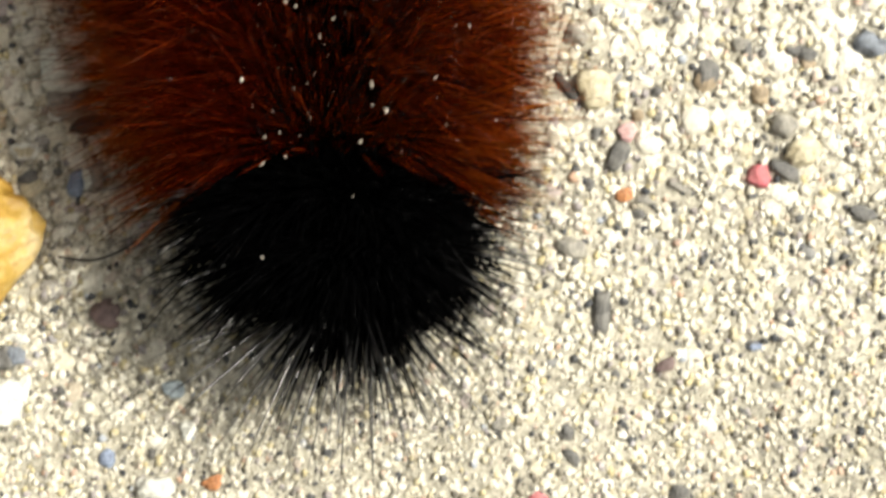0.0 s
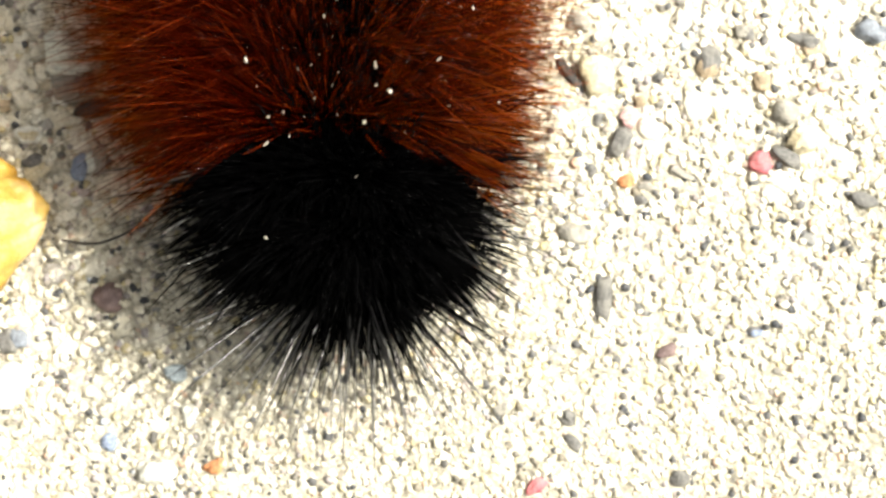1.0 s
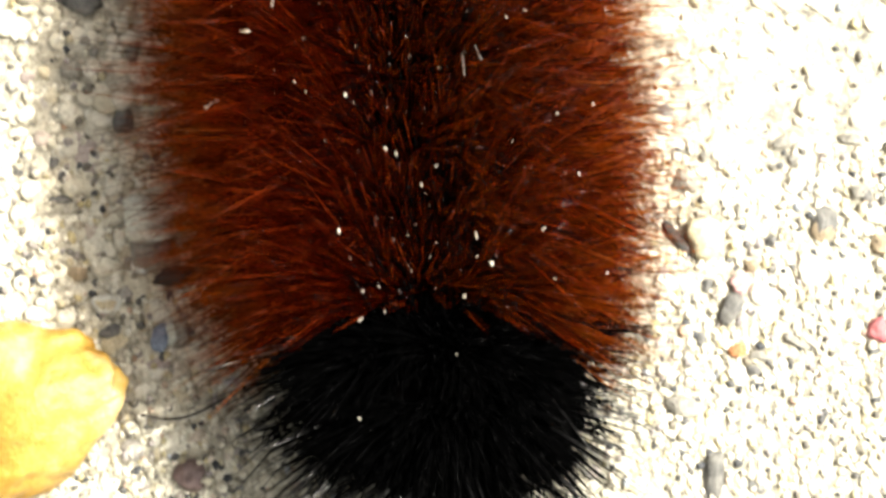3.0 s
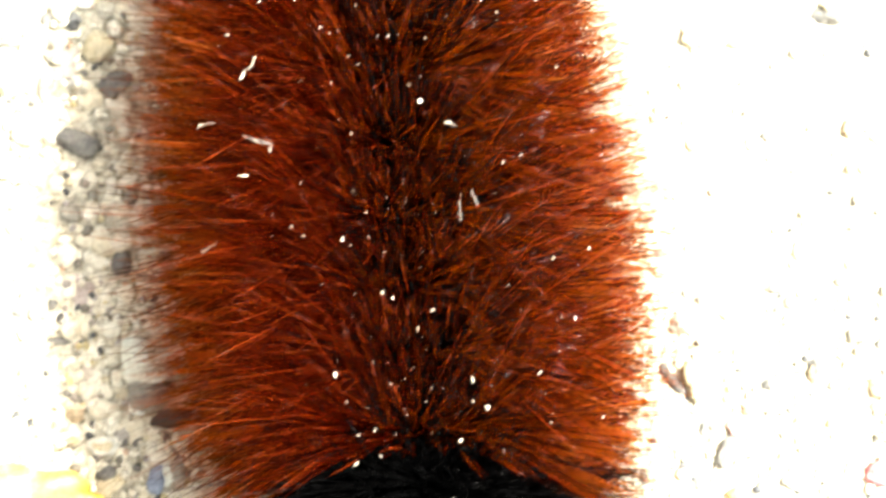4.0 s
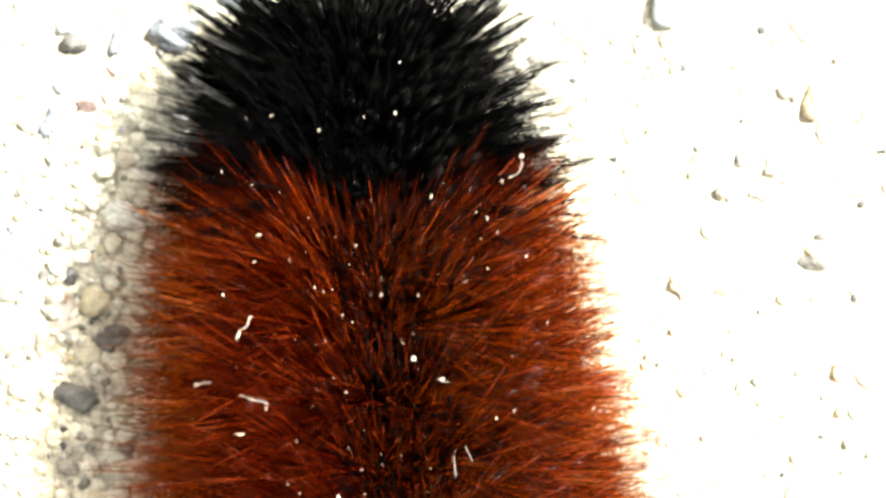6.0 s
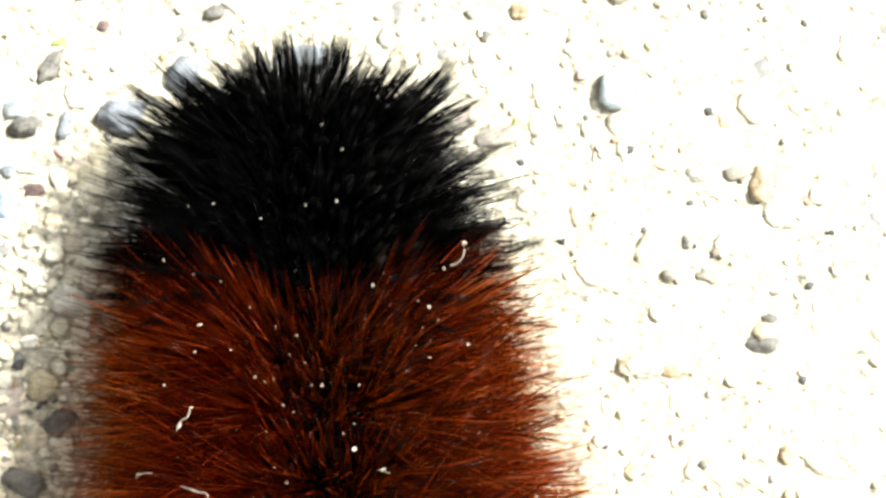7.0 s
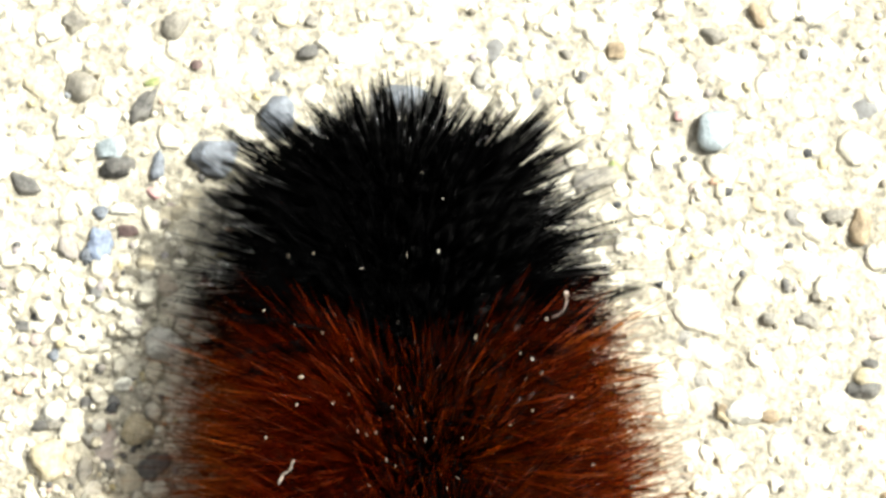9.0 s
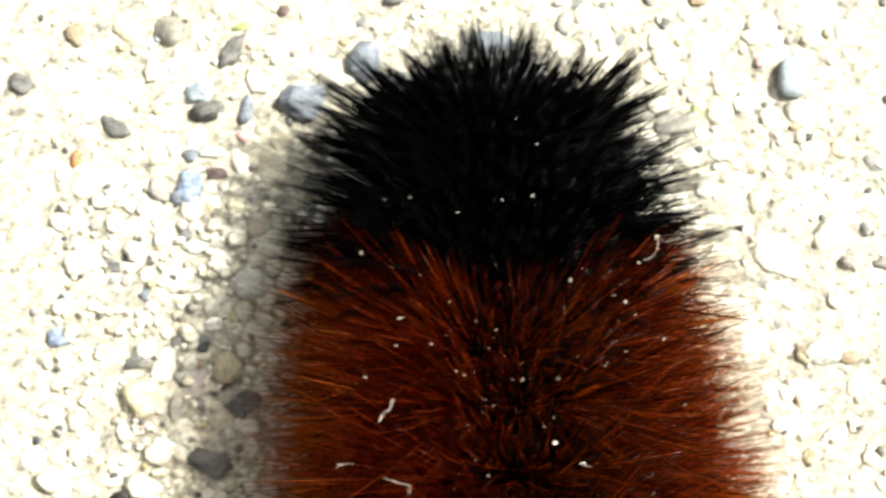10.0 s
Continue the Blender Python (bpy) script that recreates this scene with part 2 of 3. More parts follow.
def loose_sand():
    rng = np.random.default_rng(5)
    fine, rest = 24000, 4800
    n = fine + rest
    x = rng.uniform(-25, 18, n)
    y = np.append(rng.uniform(-13, 10, fine), rng.uniform(8, 37, rest))
    coarse = np.clip((y - 2) / 8, 0, 1) + np.clip((y - 10) / 10, 0, 1)
    coarse += 0.8 * np.clip((y + 7) / 8, 0, 1) * (1 - 0.5 * np.clip((y - 6) / 6, 0, 1)) + 0.5 * np.clip((-9 - x) / 5, 0, 1) * np.clip((12 - y) / 6, 0, 1)
    size = np.exp(rng.normal(0, 0.42, n)) * (0.28 + 0.18 * coarse)
    size = np.clip(size, 0.15, 1.5)
    z = np.array([relief(a, b) for a, b in zip(x, y)]) + size * rng.uniform(-0.20, 0.14, n)
    m = 2300                                  # larger rounded stones, towards the head end
    x = np.append(x, rng.uniform(-27, 20, m))
    y = np.append(y, 8 + 31 * rng.uniform(0, 1, m) ** 0.8)
    size = np.append(size, rng.uniform(0.8, 1.9, m))
    z = np.append(z, [relief(a, b) for a, b in zip(x[n:], y[n:])] + size[n:] * rng.uniform(-0.10, 0.10, m))
    k = 1900                                  # coarse grit along the body's shaded side
    x = np.append(x, rng.uniform(-24, -9.0, k))
    y = np.append(y, rng.uniform(-5, 26, k))
    size = np.append(size, 0.36 + 0.75 * rng.uniform(0, 1, k) ** 2.2 * np.clip((y[n + m:] + 5) / 8, 0.25, 1))
    z = np.append(z, [relief(a, b) for a, b in zip(x[n + m:], y[n + m:])] + size[n + m:] * rng.uniform(0.0, 0.40, k))
    spots = np.array(placed)
    gap = np.hypot(x[:, None] - spots[None, :, 0], y[:, None] - spots[None, :, 1]) - spots[None, :, 2]
    keep = np.where(size > 0.45, gap.min(1) > size * 0.30, gap.min(1) > -0.15)       # no grain lies on a single stone
    x, y, z, size = x[keep], y[keep], z[keep], size[keep]
    big = size > 0.5
    z += np.where(big, -size * 0.13, size * 0.10)
    tagged(new("sand", grains("sand", rng, x[~big], y[~big], z[~big], size[~big], 1, SAND)),
           "fine pale sand grains, loosely scattered", "sand", kind="stuff")
    tagged(new("gravel", grains("gravel", rng, x[big], y[big], z[big], size[big], 2, GRAVEL, 0.25)),
           "coarse cream and grey gravel grains, rounded", "gravel", kind="stuff")


pebble_seed = [100]
placed = []          # where the single stones lie, and their half widths


def pebble(tone, x, y, wide, long, turn=0.0):
    """A single stone of the given width and length in millimetres, sunk a little into the sand; some dark ones paint a
    shadow.
    """
    pebble_seed[0] += 1
    rng = np.random.default_rng(pebble_seed[0])
    v, f = ball(3)
    p = lumpy(rng, v, 1, 0.13, 18)[0] * 1.2
    p = np.sign(p) * np.abs(p) ** 0.9 * np.array([wide / 2, long / 2, min(wide, long) * 0.34])
    placed.append((x, y, (wide + long) / 4))
    mat, label = STONES[tone]
    ob = new("pebble", mesh_of("pebble", p * MM, f, mat))
    ob.matrix_world = pose(x * MM, y * MM, (relief(x, y) + min(wide, long) * 0.10) * MM, 0, 0, turn)
    return tagged(ob, label, "pebble", "pebbles in the sand")


def ochre_stone():
    """The large waxy yellow stone with ridges and a brown foot."""
    m, tree, p = material("ochre_stone", (0.62, 0.36, 0.06), 0.35, 0.5)
    c = ramp(tree, noise_node(tree, 420, 5).outputs["Fac"], [(0.3, (0.20, 0.10, 0.015)), (0.45, (0.40, 0.235, 0.04)), (0.58, (0.50, 0.33, 0.08)), (0.74, (0.66, 0.54, 0.30))])
    fine = ramp(tree, noise_node(tree, 3000, 5).outputs["Fac"], [(0.3, (0.6, 0.5, 0.4)), (0.5, (1, 1, 1))])
    tree.links.new(mixed(tree, c.outputs["Color"], fine.outputs["Color"], 0.6), p.inputs["Base Color"])
    bump(tree, p, noise_node(tree, 1400, 6).outputs["Fac"], 0.0003)
    v, f = ball(5)
    out = []
    for q in v:
        q = Vector(q)
        r = 1 + 0.16 * noise.noise(q * 1.3 + Vector((4, 1, 2))) + 0.05 * noise.noise(q * 4) + 0.035 * math.sin(9 * (q.x - 0.6 * q.y) + 3 * noise.noise(q * 2))
        s = q * r
        tip = max(0.0, s.x)
        out.append((s.x * 4.2, s.y * (3.3 - 1.1 * tip) + 0.6 * tip, s.z * (1.9 - 0.5 * tip)))
    ob = new("ochre_stone", mesh_of("ochre_stone", np.array(out) * MM, f, m))
    ob.matrix_world = pose(-19.33 * MM, -0.29 * MM, 1.2 * MM, 0, 0, 14)
    return tagged(ob, "waxy ochre-yellow stone with ridges beside the caterpillar", "stone")


ochre_stone()


# ---- caterpillar ----
SEGMENTS, SPACING, REAR = 12, 2.38, 0.2     # millimetres along the back
BODY_R = 3.6


def spine(y):
    """Where the middle of the body runs, sideways."""
    return float(np.interp(y, [-8, -2, 1.3, 4.3, 7.3, 9.8, 13.7, 17.8, 21, 24, 26.8, 31], [-3.0, -3.2, -3.6, -4.2, -4.55, -4.85, -5.3, -5.8, -6.05, -6.5, -6.6, -6.7]))


def back_z(y):
    """Height of the body's middle: it sinks towards the head."""
    return float(np.interp(y, [-3, 2, 18, 28], [3.7, 4.0, 4.0, 3.3]))


def girth(y):
    return float(np.interp(y, [-2.6, -1.4, 0.2, 2, 5, 12, 18, 23, 26.4, 28], [0.4, 0.68, 0.85, 0.95, 1, 1, 0.95, 0.88, 0.75, 0.55]))


def reach(y):
    """How far the tips of the bristles stand off the middle, to either side."""
    return float(np.interp(y, [-2, 1.3, 4.3, 7.3, 9.8, 13.7, 17.8, 21, 24, 26.8], [7.8, 8.6, 10.3, 11.0, 11.2, 11.1, 10.6, 9.9, 9.1, 7.9]))


def bristles(rng, root, axis, count, length, spread, lean, mat, thick=0.026, short=0.8, least=0.6, cling=0.5, lock_size=5, guards=0.1, shade_share=0.0):
    """A bundle of tapered bristles that fan out from one wart of the skin."""
    axis = np.array(axis) / np.linalg.norm(axis)
    side = np.cross(axis, (0.1, 0.95, 0.2))
    side /= np.linalg.norm(side)
    other = np.cross(axis, side)
    a, r = rng.uniform(0, 2 * np.pi, count), np.sqrt(rng.uniform(0, 1, count))
    fan = np.cos(a)[:, None] * side + np.sin(a)[:, None] * other * 0.85
    d = axis + fan * (r * spread)[:, None] + np.array(lean)
    d /= np.linalg.norm(d, axis=1, keepdims=True)
    start = np.array(root) + fan * (r * 1.1)[:, None] * rng.uniform(0.7, 1.3, (count, 1)) - axis * 0.15
    size = length * (least + (1.04 - least) * rng.uniform(0, 1, count) ** short) * (1.06 - 0.12 * r)
    locks = max(1, count // lock_size)          # bristles stick together in small locks
    lock = np.argmax(d @ d[:locks].T, axis=1)
    tip = start + d * size[:, None]
    guard = rng.uniform(0, 1, count) < guards   # a few long stout bristles stand out of the rest, each by itself
    cling = np.where(guard, 0.0, cling)[:, None]
    tip = (1 - cling) * tip + cling * tip[lock] + rng.normal(0, 0.03, (count, 3))
    d = tip - start
    size = np.linalg.norm(d, axis=1)
    d /= size[:, None]
    bend = rng.normal(0, 0.012, (locks, 3))[lock] + rng.normal(0, 0.010, (count, 3)) + np.array([0, 0, -0.04])
    u = np.cross(d, rng.normal(size=(count, 3)))
    u /= np.linalg.norm(u, axis=1, keepdims=True)
    w = np.cross(d, u)
    size = np.where(guard, size * 1.10, size)
    thin = thick * rng.uniform(0.7, 1.25, count) * np.where(guard, 1.4, 0.95)
    rings = []
    for s in (0.0, 0.35, 0.7):
        c = start + (d * s + bend * s * s) * size[:, None]
        for k in range(3):
            g = 2 * np.pi * k / 3
            rings.append(c + (u * math.cos(g) + w * math.sin(g)) * (thin * (1 - 0.7 * s))[:, None])
    rings.append(start + (d + bend) * size[:, None])
    p = np.stack(rings, 1)
    p[:, :, 2] = np.where(p[:, :, 2] < 0.5, 0.5 - 0.08 * (0.5 - p[:, :, 2]), p[:, :, 2])
    f = []
    for j in (0, 3):
        for k in range(3):
            n = (k + 1) % 3
            f += [(j + k, j + n, j + 3 + n), (j + k, j + 3 + n, j + 3 + k)]
    f += [(6 + k, 6 + (k + 1) % 3, 9) for k in range(3)]
    f = np.array(f)
    me = mesh_of("tuft", p.reshape(-1, 3) * MM, (f[None] + np.arange(count)[:, None, None] * 10).reshape(-1, 3), mat)
    if shade_share > 0:       # black bristles among the rust ones paint the dark shade along the back
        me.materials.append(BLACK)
        me.polygons.foreach_set("material_index", np.repeat((rng.uniform(0, 1, count) < shade_share).astype(np.int32), len(f)))
    return me


def segment_mesh(y):
    """A swollen ring of the body, with a fold at either end."""
    around, along = 28, 9
    v = []
    for j in range(along):
        s = j / (along - 1) * 2 - 1
        yy = y + s * SPACING * 0.54
        r = BODY_R * girth(yy) * (1 - 0.16 * abs(s) ** 2.6)
        for k in range(around):
            g = 2 * math.pi * k / around
            v.append((spine(yy) + r * math.cos(g), yy, back_z(yy) + r * math.sin(g) * (0.97 if math.sin(g) > 0 else 0.9)))
    f = [(j * around + k, j * around + (k + 1) % around, (j + 1) * around + (k + 1) % around, (j + 1) * around + k)
         for j in range(along - 1) for k in range(around)]
    return mesh_of("segment", np.array(v) * MM, f, SKIN)


def end_mesh(name, y, r, stretch):
    v, f = ball(3)
    return mesh_of(name, (v * np.array([r, r * stretch, r]) + np.array([spine(y), y, back_z(y)])) * MM, f, SKIN)


def caterpillar():
    rng = np.random.default_rng(11)
    thing = new("caterpillar")
    tagged(thing, "furry woolly caterpillar, rust-brown middle with black ends, resting on sand", "caterpillar")
    for i in range(SEGMENTS):
        y = REAR + SPACING * i
        tail, head = i < 2, i > 8
        seg = part("segment", segment_mesh(y), thing, "dark skin ring hidden under bristles")
        lean_top = np.interp(i, [0, 1, 2, 4, 7, 8, 9, 10, 11], [-0.65, 0.05, 0.45, 0.15, 0.12, 0.40, 0.20, 0.30, 0.45])
        lean_side = np.interp(i, [0, 1, 2, 4, 7, 8, 9, 10, 11], [-0.60, -0.50, -0.42, -0.12, 0.0, 0.05, 0.05, 0.20, 0.45])
        r = BODY_R * girth(y)
        for turn in (-14, 8, 25, 42, 61, 81, 99, 119, 138, 155, 172, 194):
            g = radians(turn + rng.uniform(-5, 5))
            n = (math.cos(g), 0.0, math.sin(g))
            root = (spine(y) + r * n[0], y + rng.uniform(-0.35, 0.35), back_z(y) + r * n[2])
            top = max(0.0, math.sin(g))
            length = ((reach(y) - r) * (1 - top ** 3) + (2.7 if head else 3.4) * top ** 3) * rng.uniform(0.93, 1.07) * (1.04 if 110 < turn < 165 else 1.0 if turn > 165 else 0.9 if turn < 0 else 1.0)
            slant = lean_side * (0.45 if n[0] > 0 and i in (1, 2) else 1.0)
            lean = (0, lean_top * top + slant * (1 - top), 0.05)
            if tail:
                me = bristles(rng, root, n, 220, length, 0.95, lean, BLACK, 0.048, 3.0, 0.36, 0.25)
            elif head:
                me = bristles(rng, root, n, 340, length, 0.80, lean, BLACK, 0.034, 1.3, 0.45, 0.85, 12, 0.06)
            else:
                # last value: black share that paints shade, strongest just right of the top
                me = bristles(rng, root, n, int(520 - 120 * top ** 4), length, 0.85 - 0.15 * top ** 3, lean, RUST if 20 < turn < 160 else FLANK_LIT, 0.026, 1.3, 0.45, 0.30 if 20 < turn < 160 else 0.5, 4 if 20 < turn < 160 else 8, 0.12, 0.6 * max(0.0, math.cos(g - radians(74))) ** 5)
            part("tuft", me, seg, "stiff black bristles" if tail or head else "rust-brown bristles" if 20 < turn < 160 else "rust bristles of the flank, painted paler for the lit fringe")
        if tail or i > 9:
            for turn in (-8, 10, 170, 188):      # glossy stout bristles round the dark ends
                g = radians(turn)
                root = (spine(y) + r * math.cos(g), y, back_z(y) + r * math.sin(g))
                me = bristles(rng, root, (math.cos(g), -0.5 if tail else 0.3, math.sin(g) + 0.1), 10 if tail else 34, (reach(y) - r) * 1.05, 0.6, (0, 0, 0), GLOSSY_BLACK, 0.048 if tail else 0.036, 0.6, 0.6, 0.0)
                part("tuft", me, seg, "long glossy black bristles")
        if i == 2:
            for z in (5.0, 5.8):        # a few strands of the tail's black stray into the rust
                me = bristles(rng, (spine(y) + 2.8, y - 1.5, z), (1, 0.0, -0.05), 60, 6.2, 0.10, (0, 0, 0), BLACK, 0.03, 0.7, 0.7, 0.5)
                part("tuft", me, seg, "stray black strands")
    for name, y, way, length in (("tail_end", REAR - 1.4, -1, 5.4), ("head_end", REAR + SPACING * 11 + 1.0, 1, 3.4)):
        end = part(name, end_mesh(name, y, BODY_R * girth(y) * 0.9, 0.6), thing, "blunt black end hidden under bristles")
        for turn in (-5, 25, 55, 90, 125, 155, 185, None):
            across, up = (math.cos(radians(turn)), math.sin(radians(turn))) if turn is not None else (0.0, 0.0)
            n = (0.75 * across, way * 1.0, 0.6 * up + 0.05)
            root = (spine(y) + 1.6 * across, y + way * 0.7, back_z(y) + 1.6 * up)
            if way < 0:
                me = bristles(rng, root, n, 80, length * rng.uniform(0.92, 1.08), 0.9, (0, 0, 0), BLACK, 0.050, 3.0, 0.36, 0.15)
            else:
                me = bristles(rng, root, n, 330, length * rng.uniform(0.98, 1.08), 0.9, (0, 0, 0), BLACK, 0.034, 1.3, 0.45, 0.85, 12, 0.06)
            part("tuft", me, end, "stiff black bristles")
            me = bristles(rng, root, n, 9 if way < 0 else 26, length * (1.35 if way < 0 else 1.05), 0.85, (0, 0, 0.1), GLOSSY_BLACK, 0.056 if way < 0 else 0.034, 0.6, 0.6, 0.0)
            part("tuft", me, end, "long glossy black bristles")
    return thing


caterpillar()

# ---- single stones, some dark ones painting shadows ----
pebble("pink", 12.21, 3.19, 0.92, 0.92, 0)
pebble("pink", 3.72, -9.63, 0.92, 0.55, 40)
pebble("dark", 10.17, 7.00, 0.92, 1.3, 0)
# this dark chip paints the shadow of the rose stone
pebble("dark", 6.84, 3.95, 0.84, 1.22, -35)
pebble("dark", 6.24, -2.15, 0.84, 1.55, 0)
# two dark chips that paint the shaded hollow below the pale stone
pebble("dark", -14.19, 5.88, 1.26, 0.96, 15)
pebble("dark", -12.56, 5.31, 1.26, 0.71, 30)
pebble("dark", -17.08, -4.32, 0.96, 0.96, 0)
pebble("dark", -16.07, 0.73, 0.63, 0.5, 0)
pebble("dark", 14.05, 7.83, 0.71, 0.55, 0)
pebble("dark", 16.33, 1.76, 1.17, 0.63, -20)
pebble("dark", 9.39, -9.27, 0.84, 0.63, 0)
pebble("dark", 5.15, -7.86, 0.76, 0.55, -40)
pebble("dark", 11.67, 8.11, 0.55, 0.55, 0)
pebble("dark", -17.59, 15.10, 2.01, 0.92, -20)
pebble("dark", -16.14, 17.44, 0.96, 0.75, 0)
pebble("dark", -15.84, 10.57, 0.84, 0.84, 0)
# this dark chip paints the shadow beneath the pale blue pebble
pebble("dark", -17.86, 29.05, 1.47, 0.71, 10)
pebble("dark", -16.86, 31.32, 0.75, 1.76, -35)
pebble("dark", -21.56, 28.38, 1.26, 0.63, -30)
pebble("dark", -10.51, 33.32, 0.92, 0.67, 0)
pebble("dark", -7.59, 35.81, 1.34, 0.63, 0)
pebble("dark", 0.10, 32.17, 0.46, 0.46, 0)
pebble("dark", 10.45, 20.08, 1.34, 0.84, 0)
pebble("tan", 5.27, 19.26, 0.71, 0.55, -40)
pebble("dark", 7.70, 23.98, 0.46, 0.55, 0)
pebble("dark", 10.72, 20.99, 0.59, 0.46, 0)
pebble("dark", -25.36, 30.11, 0.84, 0.84, 0)
# this black slit paints the shadow beside the cream pebble
pebble("black", 4.84, 6.44, 0.46, 1.59, 40)
# this one paints the shaded hollow below the pale stone
pebble("black", -13.73, 4.89, 1.76, 0.71, 8)
# this one paints the shadow under the pale blue pebble
pebble("black", -17.89, 28.84, 1.22, 0.71, 0)
pebble("black", -20.98, 13.84, 1.13, 0.5, 10)
pebble("cream", 5.77, 6.55, 1.3, 1.46, 0)
pebble("cream", -16.05, 2.34, 1.26, 0.75, 30)
pebble("cream", 5.54, 15.39, 0.63, 0.71, 0)
pebble("cream", 10.56, 20.42, 0.96, 0.84, 0)
pebble("brown", 8.75, -4.24, 0.71, 0.59, 30)
pebble("brown", -13.22, -2.52, 1.39, 1.05, -30)
pebble("blue", 12.19, -3.47, 0.55, 0.42, 0)
pebble("blue", -14.35, 2.52, 0.76, 1.05, 0)
pebble("blue", -13.16, -8.26, 0.55, 0.71, 0)
pebble("blue", -18.59, 26.00, 1.01, 1.17, 0)
pebble("blue", -23.68, 19.97, 0.84, 0.76, 0)
pebble("grey", 5.05, 0.30, 1.13, 0.84, 0)
pebble("grey", -14.77, 5.88, 1.26, 1.59, 0)
pebble("grey", -13.60, 2.73, 0.84, 1.17, 0)
pebble("grey", 5.03, 8.50, 0.96, 0.84, 0)
pebble("grey", 2.35, -6.59, 0.63, 0.55, 30)
pebble("grey", 10.65, 20.17, 0.63, 0.5, 20)
pebble("grey", -17.82, 12.46, 0.84, 0.76, 0)
pebble("grey", -20.09, 19.08, 0.84, 0.5, 0)
pebble("grey", 0.56, 28.26, 1.68, 0.71, 15)
pebble("grey", -19.40, 32.21, 1.17, 1.17, 0)
pebble("grey", 5.18, 33.70, 0.96, 0.59, -20)
pebble("grey", -0.45, 33.10, 0.55, 0.38, 0)
pebble("tan", 6.85, 19.09, 0.76, 0.5, 0)
pebble("grey", 9.63, 26.62, 1.13, 0.5, 10)
pebble("grey", 8.47, 22.67, 0.71, 0.5, -30)
pebble("grey", 6.96, 22.76, 0.59, 0.59, 0)
pebble("grey", -11.54, 35.91, 0.63, 0.84, 10)
pebble("grey", -10.32, 34.54, 0.63, 0.5, 0)
pebble("grey", -15.71, 34.59, 0.84, 1.05, -30)
pebble("grey", -19.72, 34.77, 0.71, 0.96, -35)
pebble("cream", 5.58, 19.10, 1.05, 0.46, -10)
pebble("pale", -14.92, 7.02, 1.92, 1.75, 0)
pebble("white", -16.47, -5.62, 0.55, 1.3, -20)
pebble("white", -17.36, -6.19, 1.8, 1.8, 0)
pebble("white", -9.96, -7.10, 0.71, 0.71, 0)
pebble("white", -11.30, -9.44, 1.47, 1.05, 0)
pebble("white", -15.92, 22.03, 1.29, 1.25, 0)
pebble("white", 6.13, 19.39, 1.34, 0.96, 0)
pebble("tan", 7.53, 5.44, 0.63, 0.5, 0)
pebble("tan", 11.16, 15.93, 0.59, 0.76, -20)
pebble("tan", 10.13, 6.69, 0.76, 0.84, 0)
pebble("tan", 14.05, 7.54, 0.63, 0.46, 0)
pebble("tan", 9.75, 26.77, 0.5, 0.34, 0)
pebble("tan", 10.53, 26.13, 0.84, 1.26, 0)
pebble("tan", 1.44, 33.17, 0.71, 0.76, 0)
pebble("tan", 6.86, 34.60, 0.71, 1.05, 20)
pebble("tan", -23.18, 32.14, 0.92, 0.96, 0)
pebble("orange", 7.07, 2.38, 0.63, 0.5, 0)
pebble("orange", -8.95, -9.18, 0.84, 0.5, 20)
pebble("orange", -23.06, 27.04, 0.55, 0.75, 0)
pebble("bluegrey", 16.53, 8.25, 1.26, 1.05, 0)
pebble("bluegrey", -16.78, -4.23, 0.96, 0.71, 0)
pebble("bluegrey", -19.02, 25.50, 0.71, 0.63, 0)
pebble("bluegrey", -14.18, 29.34, 1.8, 1.51, -10)
pebble("bluegrey", -11.57, 30.93, 1.3, 1.59, 0)
pebble("bluegrey", -6.67, 31.40, 2.01, 1.17, 0)
pebble("bluegrey", -16.28, 29.00, 0.59, 1.26, 0)
pebble("paleblue", 5.16, 30.10, 1.63, 1.51, 0)
pebble("paleblue", -18.14, 29.69, 1.34, 1.05, 0)
pebble("green", 1.19, 28.51, 0.71, 0.63, 0)
pebble("green", -16.58, 32.27, 0.63, 0.29, 20)
pebble("rose", -16.44, 27.94, 0.63, 0.55, 0)
pebble("rose", 3.88, 30.61, 0.5, 0.42, 0)
pebble("grey", 13.22, 5.07, 0.98, 0.89, 0)
pebble("cream", 13.87, 4.05, 1.40, 1.32, 0)
# this dark chip paints the cream stone's shadow
pebble("dark", 13.25, 3.43, 1.28, 0.60, -30)
pebble("rose", 7.16, 4.82, 0.77, 0.72, 0)
pebble("grey", 5.82, 9.50, 0.51, 0.43, 20)
pebble("grey", 8.40, 9.13, 0.55, 0.30, 0)
pebble("dark", 8.23, 6.34, 0.47, 0.43, 0)
pebble("grey", 11.49, 8.26, 0.64, 0.60, 0)
pebble("dark", 13.87, 7.98, 1.11, 0.51, -5)
pebble("dark", 5.91, 4.71, 0.38, 0.64, -20)
pebble("dark", 5.74, 2.75, 0.34, 0.55, 0)
pebble("grey", 7.87, 2.13, 0.77, 0.34, 0)
pebble("dark", 7.66, 1.59, 0.60, 0.38, 0)
pebble("grey", 9.15, 2.72, 1.19, 0.30, -25)
pebble("grey", 7.04, 7.42, 0.38, 0.77, 0)
pebble("tan", 12.17, 6.31, 0.72, 0.72, 0)
pebble("grey", 8.60, 10.00, 0.72, 0.55, 0)
pebble("grey", 11.16, 10.21, 0.94, 0.38, 0)
pebble("dark", 4.94, -6.98, 0.72, 0.60, -30)
pebble("dark", 6.81, -4.62, 0.55, 0.30, -40)
pebble("dark", 12.11, -3.40, 0.55, 0.30, 0)
pebble("grey", 13.16, -4.99, 0.55, 0.30, 0)
pebble("dark", 11.92, -6.09, 0.72, 0.30, -30)
